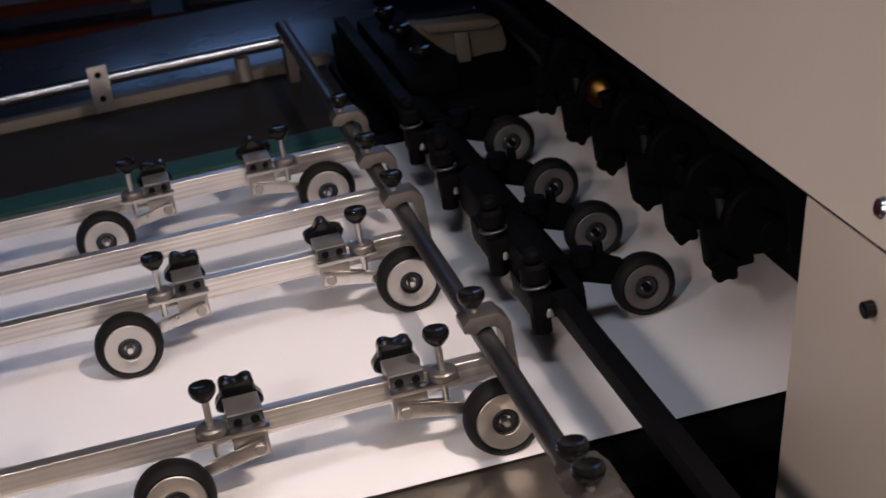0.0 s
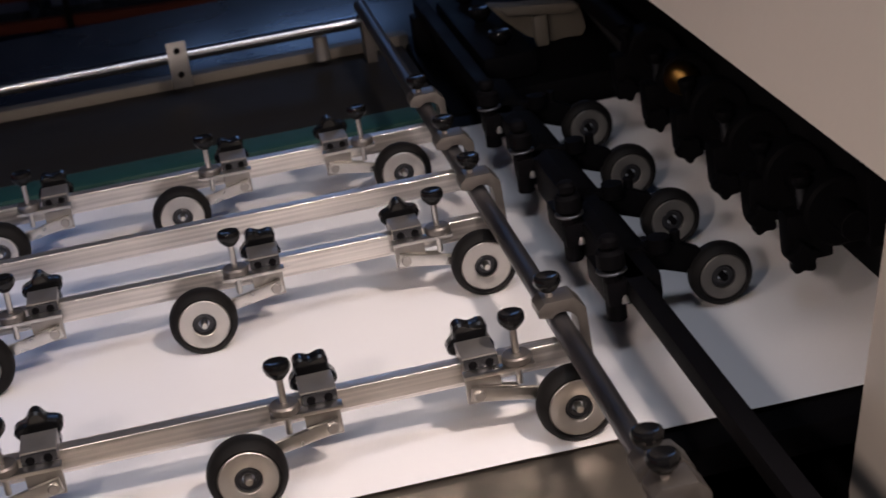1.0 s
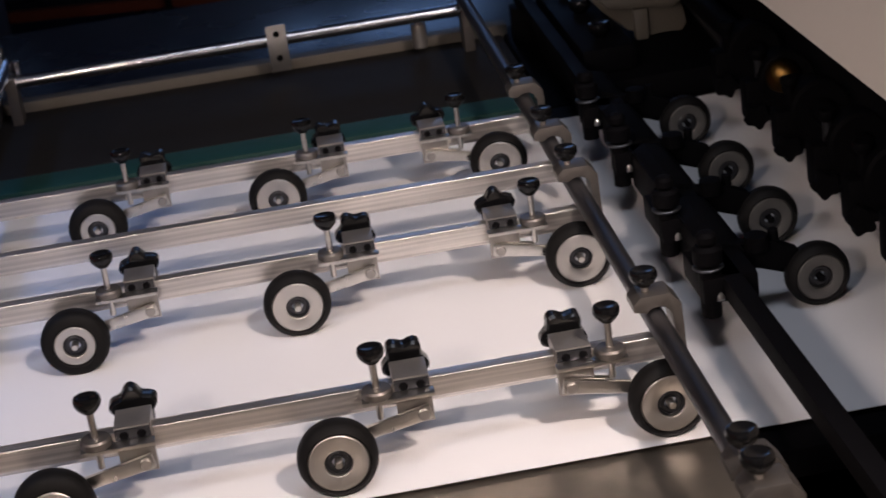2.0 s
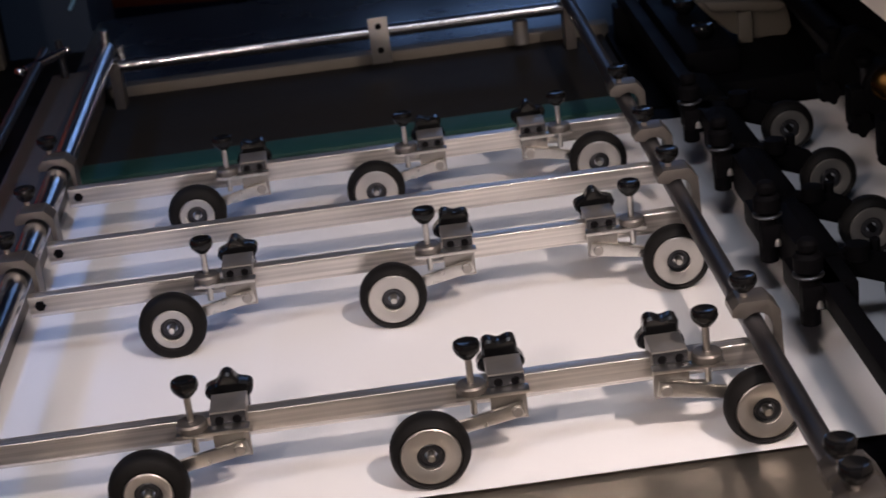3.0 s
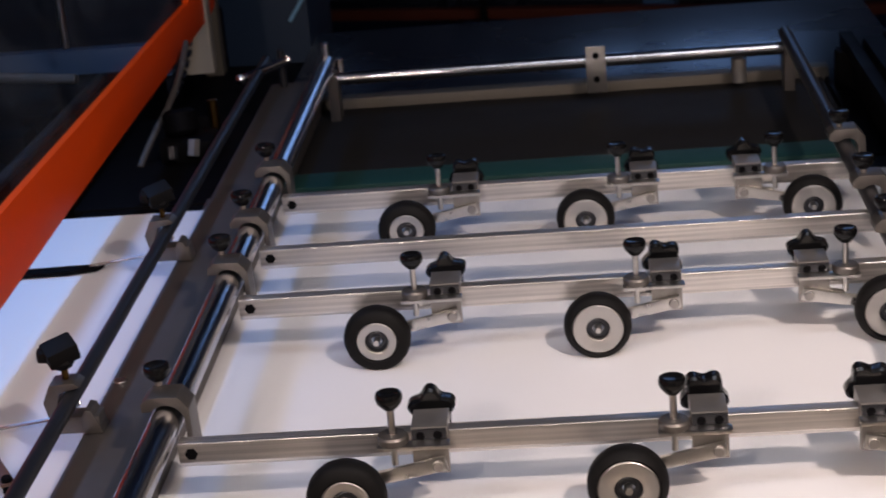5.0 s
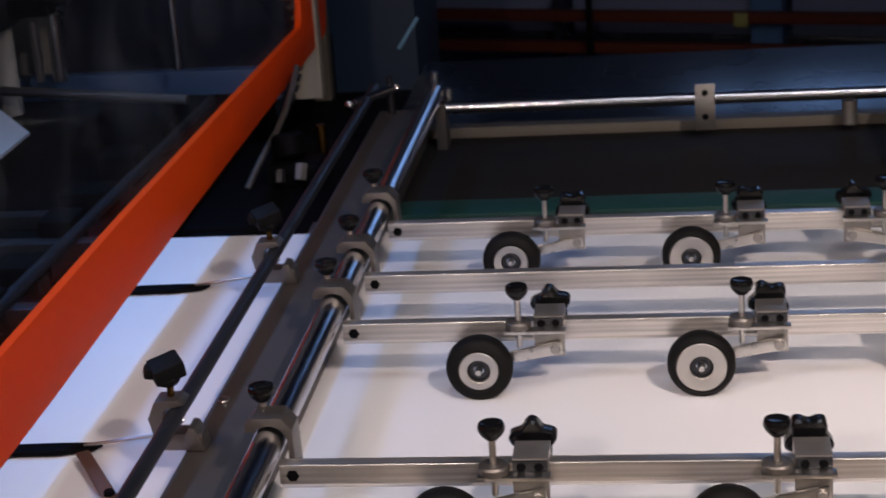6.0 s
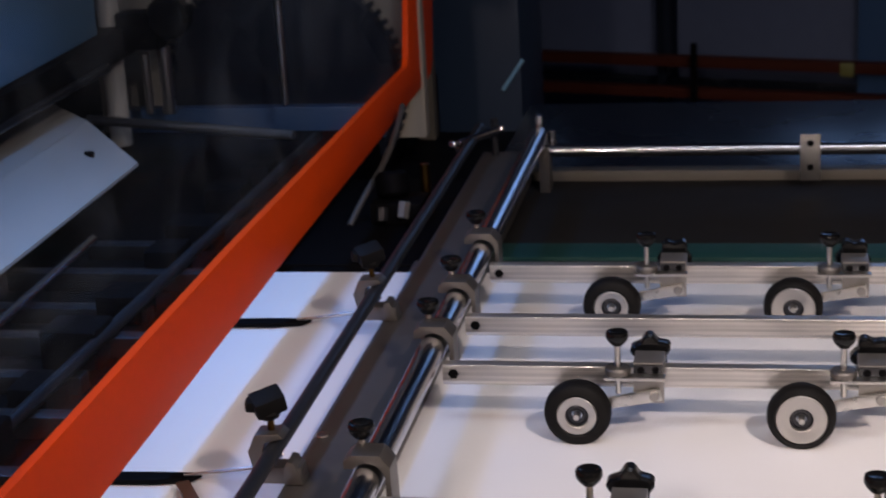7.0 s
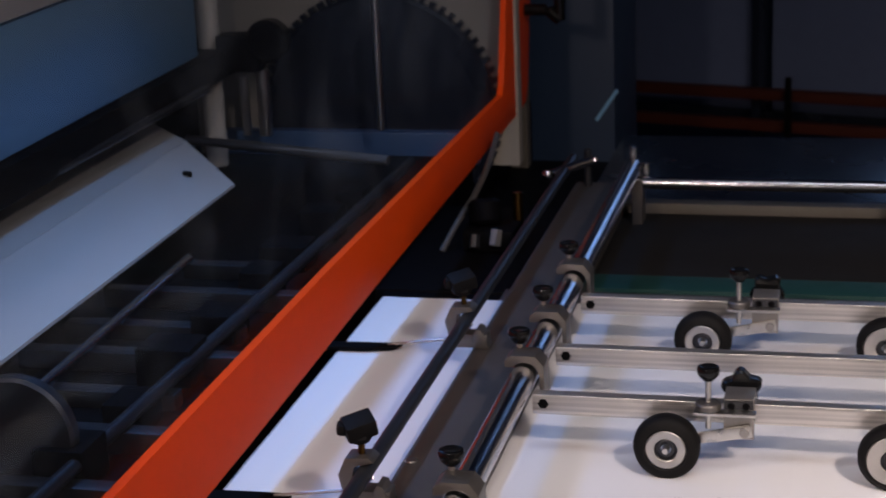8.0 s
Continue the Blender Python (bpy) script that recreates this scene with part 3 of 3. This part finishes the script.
# ---- side rod fittings ----
def side_clamp(y):
    """A cast block on the dark rod with a square-headed knob, a wire and a black guide tongue over the paper."""
    c = thing("side_clamp", (-0.432, y, 0), "cast clamp on a dark rod with black knob and guide tongue", "clamp", "side clamps")
    bm = prism(B(), [(-0.017, 0.040), (-0.021, 0.058), (-0.014, 0.0735), (0.006, 0.0745), (0.011, 0.070), (0.004, 0.0685), (-0.006, 0.066), (-0.0085, 0.058), (-0.006, 0.044)], -0.011, 0.011, "y", 0.001)
    prism(bm, [(0.0085, 0.029), (0.0085, 0.044), (0.012, 0.050), (0.017, 0.049), (0.022, 0.038), (0.025, 0.029)], -0.011, 0.011, "y", 0.001)
    box(bm, -0.015, 0.023, -0.0095, 0.0095, 0.0292, 0.044, 0.001)
    part("block", bm, CLAMP, c)
    part("screw", rod(B(), (-0.002, 0, 0.074), (-0.002, 0, 0.088), 0.0030, 12), BRASS, c, "brass screw")
    bm = lathe(B(), [(0, 0), (0.008, 0.0), (0.011, 0.005), (0.010, 0.009)], (-0.003, 0, 0.085), (-0.003, 0, 1), 8)
    box(bm, -0.0135, 0.0135, -0.011, 0.011, -0.0075, 0.0085, 0.003, pose(-0.003, 0, 0.0985, 14, -12, 30))
    box(bm, -0.019, -0.006, -0.006, 0.006, -0.006, 0.004, 0.003, pose(-0.003, 0, 0.0965, 10, 10, 20))
    part("knob", bm, RUBBER, c, "black angular plastic knob")
    part("wire", rod(B(), (-0.020, 0.050, 0.018), (-0.100, 0.047, 0.0085), 0.0016, 8), WIRE, c, "thin steel wire")
    part("wire_end", rod(B(), (-0.020, 0.050, 0.018), (0.004, 0.006, 0.050), 0.0016, 8), WIRE, c)
    bm = prism(B(), [(-0.085, 0.054), (-0.092, 0.042), (-0.125, 0.036), (-0.30, 0.030), (-0.30, 0.046), (-0.12, 0.054)], 0.004, 0.0085, "z", 0.001)
    part("tongue", bm, BLACK, c, "black guide tongue")
    return c


side_clamp(-0.143)
side_clamp(0.255)
strap = thing("strap", (-0.5012, -0.1591, 0.0), "brown flat strap screwed beside a black paper guide tongue", "strap", turn=-59.6)
part("band", box(B(), -0.0503, 0.0503, -0.006, 0.006, 0.0095, 0.0125, 0.0008), material("brown_leather", (0.11, 0.06, 0.042), 0.55), strap)
part("screw", rod(B(), (0.0453, 0, 0.0), (0.0453, 0, 0.0165), 0.0045, 14), BLACK, strap, "dark screw")

lever = thing("locking_lever", (-0.415, 0.88, 0.0), "small chrome locking lever at the end of the rail", "lever")
part("post", rod(B(), (0.010, 0.04, 0.028), (0.010, 0.04, 0.080), 0.005, 12), GUNMETAL, lever)
part("handle", rod(B(), (-0.030, -0.020, 0.060), (0.016, 0.030, 0.066), 0.0058, 14), CHROME, lever)
part("ball", lathe(B(), [(0, 0), (0.005, 0.001), (0.0075, 0.005), (0.0075, 0.009), (0.005, 0.013), (0, 0.014)], (-0.036, -0.025, 0.052), (-0.036, -0.025, 1), 14), CHROME, lever)
part("tip", lathe(B(), [(0, 0), (0.004, 0.001), (0.006, 0.005), (0.004, 0.010), (0, 0.011)], (0.020, 0.032, 0.062), (0.020, 0.032, 1), 12), CHROME, lever)

valve = thing("valve_cluster", (-0.505, 0.74, 0), "dark fittings with a brass valve and a cream hose", "fitting")
part("body", box(B(), -0.035, 0.035, -0.03, 0.03, -0.010, 0.020, 0.006), BLACK, valve)
part("cap", rod(B(), (-0.008, 0.0, 0.020), (-0.012, 0.01, 0.052), 0.022, 20, 0.005), BLACK, valve)
part("union", rod(B(), (0.010, -0.036, 0.002), (0.012, -0.028, 0.022), 0.008, 6), NICKEL, valve, "dull steel union nut")
part("union", rod(B(), (-0.016, -0.040, 0.000), (-0.016, -0.034, 0.016), 0.007, 6), GUNMETAL, valve, "dark union nut")
part("brass_valve", rod(B(), (0.026, 0.05, -0.008), (0.024, 0.055, 0.050), 0.007, 14), BRASS, valve, "brass valve")
bm = B()
pts = [Vector((-0.062, -0.030, -0.010)), Vector((-0.056, -0.012, 0.004)), Vector((-0.046, 0.012, 0.024)), Vector((-0.034, 0.045, 0.044)), Vector((-0.028, 0.085, 0.062)), Vector((-0.026, 0.13, 0.080)), Vector((-0.027, 0.18, 0.100))]
for p, q in zip(pts, pts[1:]):
    rod(bm, p, q, 0.0042, 10)
# cream hose in the rail's dark grey, which stands for shade
part("hose", bm, RAIL, valve, "cream hose darkened to grey-brown for shade")

# ---- the next machine behind the guard ----
press = thing("press_unit", (0, 0, 0), "dark printing unit behind the guard with cream side plates", "printing machine")
part("base", box(B(), -2.25, -0.615, -0.62, 1.75, -0.85, -0.004, 0.004), BLACK, press)
part("bed", box(B(), -1.35, -0.618, -0.60, 1.10, 0.0065, 0.022, 0.003), BLACK, press)
# side plate in a cream darkened part way to stand for shade
part("side_plate", box(B(), -1.06, -0.545, 1.145, 1.175, -0.003, 0.75, 0.003), material("half_shaded_cream", (0.34, 0.31, 0.27), 0.5, grain=0.1, scale=60, wear=0.3, wear_scale=6), press, "cream painted side plate, partly darkened for shade")
teeth = B()
for k in range(70):
    a = 2 * math.pi * k / 70
    box(teeth, 0.176, 0.190, 0.004, 0.018, -0.004, 0.004, 0, pose(-0.757, 1.124, 0.083, 0, math.degrees(a), 0))
part("gear_rim", teeth, NAVY, press, "dark gear teeth")
part("cylinder_disc", lathe(B(), [(0, 0), (0.175, 0), (0.180, 0.004), (0.180, 0.02), (0, 0.02)], (-0.757, 1.124, 0.083), (-0.757, 2, 0.083), 64), NAVY, press, "dark round cylinder end")
part("disc_band", box(B(), -1.02, -0.60, 1.098, 1.122, 0.010, 0.058, 0.002), BLUE, press, "dark blue band")
bm = B()
plan = [(-0.856, -0.62, 0.070), (-0.856, 0.735, 0.070), (-0.945, 0.800, 0.112), (-0.945, -0.62, 0.112)]
lo, hi = [bm.verts.new((x, y, z - 0.004)) for x, y, z in plan], [bm.verts.new(v) for v in plan]
bm.faces.new(lo)
bm.faces.new(hi)
for k in range(4):
    bm.faces.new((lo[k], lo[(k + 1) % 4], hi[(k + 1) % 4], hi[k]))
part("cover_plate", bm, CREAM, press, "cream slanted cover plate")
bm = B()
plan = [(-0.9455, -0.62, 0.1125), (-0.9455, 0.800, 0.1125), (-1.030, 0.862, 0.128), (-1.030, -0.62, 0.128)]
lo, hi = [bm.verts.new((x, y, z - 0.004)) for x, y, z in plan], [bm.verts.new(v) for v in plan]
bm.faces.new(lo)
bm.faces.new(hi)
for k in range(4):
    bm.faces.new((lo[k], lo[(k + 1) % 4], hi[(k + 1) % 4], hi[k]))
part("cover_flange", bm, CREAM, press, "cream folded flange")
part("cover_screw", rod(B(), (-0.905, 0.690, 0.090), (-0.904, 0.690, 0.097), 0.007, 14), BLACK, press)
part("upper_cover", box(B(), -1.02, -0.97, -0.62, 0.935, 0.205, 0.352, 0.004), LIT_BLUE, press, "blue painted upper cover, lightened as if lit")
part("upper_lip", box(B(), -1.02, -0.965, -0.62, 0.935, 0.355, 0.42, 0.004), CREAM, press, "cream upper lip")
part("dark_beam", box(B(), -1.05, -0.955, -0.62, 1.10, 0.158, 0.203, 0.006), BLACK, press, "black cross beam")
part("bright_bar", rod(B(), (-1.02, 0.985, 0.070), (-0.685, 0.90, 0.064), 0.007, 18), DISC, press, "bright round bar")
part("bright_bar", rod(B(), (-0.985, -0.5, 0.165), (-0.948, 0.9, 0.165), 0.006, 14), GUNMETAL, press)
for x, z0, z1, r in ((-0.935, 0.10, 0.16, 0.006), (-0.905, 0.10, 0.17, 0.010), (-0.985, 0.0, 0.40, 0.016), (-0.727, 0.11, 0.42, 0.0055)):
    part("post", rod(B(), (x, 1.02, z0 + 0.0222 if z0 == 0 else z0 - 0.03), (x, 1.02, z1), r, 16), STEEL if r < 0.012 else CREAM, press)
part("knob", rod(B(), (-0.886, 0.985, 0.216), (-0.886, 1.02, 0.216), 0.032, 24, 0.006), PLASTIC, press, "black round knob")
part("knob_block", box(B(), -0.965, -0.90, 0.99, 1.03, 0.17, 0.225, 0.004), BLACK, press)
for k, (y, x0, x1) in enumerate(((0.69, -0.93, -0.80), (0.56, -0.99, -0.70), (0.44, -0.99, -0.76), (0.33, -1.0, -0.70), (0.22, -0.99, -0.76), (0.10, -0.98, -0.70), (-0.03, -0.98, -0.72))):
    x0, x1, y = -0.022 + (x0 + 0.022) * 0.89, -0.022 + (x1 + 0.022) * 0.89, -1.238 + (y + 1.238) * 0.89
    part("slat", box(B(), x0, x1, y - 0.011, y + 0.011, 0.0222, 0.040 + 0.004 * (k % 2), 0.002), GUNMETAL, press, "dark steel slat")
part("bed_rod", rod(B(), (-0.805, -0.20, 0.050), (-0.818, 0.46, 0.050), 0.006, 16), CHROME, press, "bright rod")
part("bed_rod", rod(B(), (-0.70, -0.40, 0.050), (-0.665, 0.95, 0.050), 0.007, 16), GUNMETAL, press)
for k in range(9):
    y = -0.28 + 0.13 * k
    part("gripper", box(B(), -0.745 + 0.01 * (k % 3), -0.685, y, y + 0.055, 0.0222, 0.055 + 0.008 * (k % 2), 0.004), BLACK, press)
part("near_disc", lathe(B(), [(0, 0), (0.052, 0), (0.055, 0.003), (0.055, 0.014), (0, 0.014)], (-0.752, -0.14, 0.070), (-0.752, 1, 0.070), 36), GUNMETAL, press, "dark round end disc")
# out of view, added to block lamp light from the front left
part("shading_cover", box(B(), -1.7, -0.60, -0.75, -0.635, -0.80, 0.60, 0.01), BLUE, press, "unseen blue painted cover added to block lamp light")
part("back_cover", box(B(), -2.25, -2.2, -0.62, 1.75, -0.06, 0.75, 0.01), BLUE, press, "blue painted rear cover")
cabinet = thing("control_cabinet", (-0.545, 1.72, -0.85), "dark blue painted steel cabinet behind the machine", "cabinet")
part("body", box(B(), -0.085, 0.080, -0.10, 0.20, 0.0, 1.45, 0.006), CABINET, cabinet)
# the edge's blue reflection is painted on in pale blue
part("edge_glint", rod(B(), (0.0855, -0.108, 0.868), (0.048, -0.108, 0.814), 0.0035, 10), LIT_BLUE, cabinet, "slanted edge with its blue reflection painted pale blue")

# ---- the guard ----
guard = thing("guard", (-0.555, 0, 0), "orange painted safety guard with a clear acrylic window", "guard")
fr = [(-1.2, 0.046), (-0.1, 0.0568), (0.40, 0.0675), (1.19, 0.0755), (1.228, 0.0795), (1.246, 0.096), (1.275, 0.2), (1.40, 0.6), (1.20, 0.6), (1.0827, 0.2191), (1.058, 0.139), (1.046, 0.1275), (0.15, 0.1375), (-1.2, 0.133)]
part("guard_frame", prism(B(), fr, -0.003, 0.006, "x", 0.001), ORANGE, guard, "orange painted frame")
part("window_pane", box(B(), -0.0075, -0.0035, -1.2, 1.20, 0.10, 0.6), PANE, guard, "faintly smoked acrylic pane")
# hinge post in the cream darkened for shade
part("hinge_post", box(B(), -0.040, -0.012, 1.325, 1.355, -0.10, 0.6, 0.002), SHADED_CREAM, guard, "cream hinge post, darkened for shade")
part("hinge_arm", box(B(), -0.018, 0.002, -0.70, -0.67, -0.10, 0.10, 0.002), BLACK, guard)
bm = B()
for p, q in (((0.006, 1.235, 0.222), (0.042, 1.235, 0.222)), ((0.042, 1.235, 0.222), (0.060, 1.24, 0.205)), ((0.060, 1.24, 0.205), (0.060, 1.24, 0.28))):
    rod(bm, p, q, 0.009, 12)
part("handle", bm, PLASTIC, guard, "black pull handle")

# ---- storage rack at the back of the hall ----
rack = thing("storage_rack", (-0.656, 3.05, -Z0), "storage rack with orange beams and dark blue uprights", "rack", turn=-14.5)
for x, w, m in ((-0.75, 0.05, NAVY), (0.362, 0.022, NAVY), (0.885, 0.075, BLUE), (1.75, 0.05, BLUE)):
    part("upright", box(B(), x - w / 2, x + w / 2, 0.0, 0.06, 0.0, 2.2, 0.004), m, rack)
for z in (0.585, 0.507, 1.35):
    part("beam", box(B(), -0.75, 1.75, -0.035, -0.002, z - 0.013, z + 0.013, 0.003), SHADED_ORANGE, rack, "orange painted steel beam, darkened for weak light")
part("beam_clip", box(B(), 0.815, 0.850, -0.045, -0.036, 0.565, 0.600, 0.005), material("yellow_tag", (0.20, 0.19, 0.06), 0.5), rack, "dull yellow beam clip")
part("strut", box(B(), 0.468, 0.482, -0.10, -0.086, 0.0, 0.645, 0.003), BLACK, rack, "thin dark strut")
part("shelf", box(B(), -0.74, 1.74, 0.062, 0.9, 0.50, 0.52, 0.003), NAVY, rack)
for x0, x1, h in ((-0.70, -0.16, 0.60), (-0.13, 0.345, 0.66), (0.380, 0.840, 0.64), (0.93, 1.70, 0.60)):
    part("load", box(B(), x0, x1, 0.075, 0.8, 0.5205, 0.52 + h, 0.008), WALL, rack, "grey-blue wrapped load")

# ---- lamps and window of the hall, and the added fill panel ----
# housing of the added fill light
panel = thing("ceiling_lamp", (CEILING_FILL[0], CEILING_FILL[1], CEILING_FILL[2] - Z0), "added flat rectangular fill light under the hall ceiling", "lamp")
part("housing", box(B(), -0.64, 0.64, -0.34, 0.34, 0.012, 0.0795, 0.006), CREAM, panel)
tube = thing("press_lamp", (PRESS_LAMP[0], PRESS_LAMP[1], PRESS_LAMP[2] - Z0), "bluish tube lamp hanging over the printing unit", "lamp")
m = look((0, 0, 0), Vector((-0.62, 0.25, Z0)) - Vector(PRESS_LAMP)).to_3x3().to_4x4()
part("housing", box(B(), -0.48, 0.48, -0.07, 0.07, 0.010, 0.05, 0.005, m), BLACK, tube)
part("stem", rod(B(), (0, 0, 0.03), (0, 0, 2.35 - PRESS_LAMP[2] + Z0), 0.008, 10), BLACK, tube)
for at, aim in ((LAMP_A, AIM_A), (LAMP_B, AIM_B), (LAMP_C, AIM_C)):
    lamp = new("hall_lamp")
    tagged(lamp, "metal hall lamp hanging on a rod from the ceiling", "lamp", "hall lamps")
    lamp.location = at
    m = look((0, 0, 0), Vector(aim) - Vector(at)).to_3x3().to_4x4()
    part("shade", box(B(), -0.13, 0.13, -0.13, 0.13, 0.012, 0.10, 0.01, m), BLACK, lamp)
    part("stem", rod(B(), (0, 0, 0.05), (0, 0, 2.35 + Z0 - at[2]), 0.012, 12), BLACK, lamp)
win = thing("window_1", (0.45, 4.19, 1.13), "high hall window with bluish daylight", "window", kind="structure")
part("pane", box(B(), -0.4, 0.4, -0.006, 0.004, -0.3, 0.3), DAY, win)
for x0, x1, z0, z1 in ((-0.46, 0.46, 0.302, 0.36), (-0.46, 0.46, -0.36, -0.302), (-0.46, -0.402, -0.3, 0.3), (0.402, 0.46, -0.3, 0.3)):
    part("window_frame", box(B(), x0, x1, -0.03, 0.008, z0, z1, 0.004), CREAM, win)


# ---- motion ----
def sheet_place(n, t):
    """The leading edge of sheet n at t: waits in the pile, slides left with the stream, is pulled away at the stop."""
    go = -0.517 + PITCH * n - SPEED * (t - 6.2)
    if go > PILE:
        return PILE, -0.0022 - 0.00012 * n
    z = 0.0008 - 0.0016 * go
    if go >= LAY:
        return go, z
    late = (LAY - go) / SPEED
    return max(LAY - 5.0 * late, -2.1), z


def motions():
    for n, ob in enumerate(SHEETS):
        first = n - 12
        rows = []
        for i in range(161):
            t = i * 0.05
            x, z = sheet_place(first, t)
            rows.append((t, pose(x, 0, z + Z0)))
        walk(ob, rows)
    turn = math.degrees(SPEED / 0.030)
    for k, (w, at) in enumerate(WHEELS):
        rows = []
        for i in range(121):
            t = i * 8.0 / 120
            rows.append((t, Matrix.Translation(at) @ pose(0, 0, 0, 0, -turn * t + 37 * k, 0)))
        walk(w, rows)


motions()
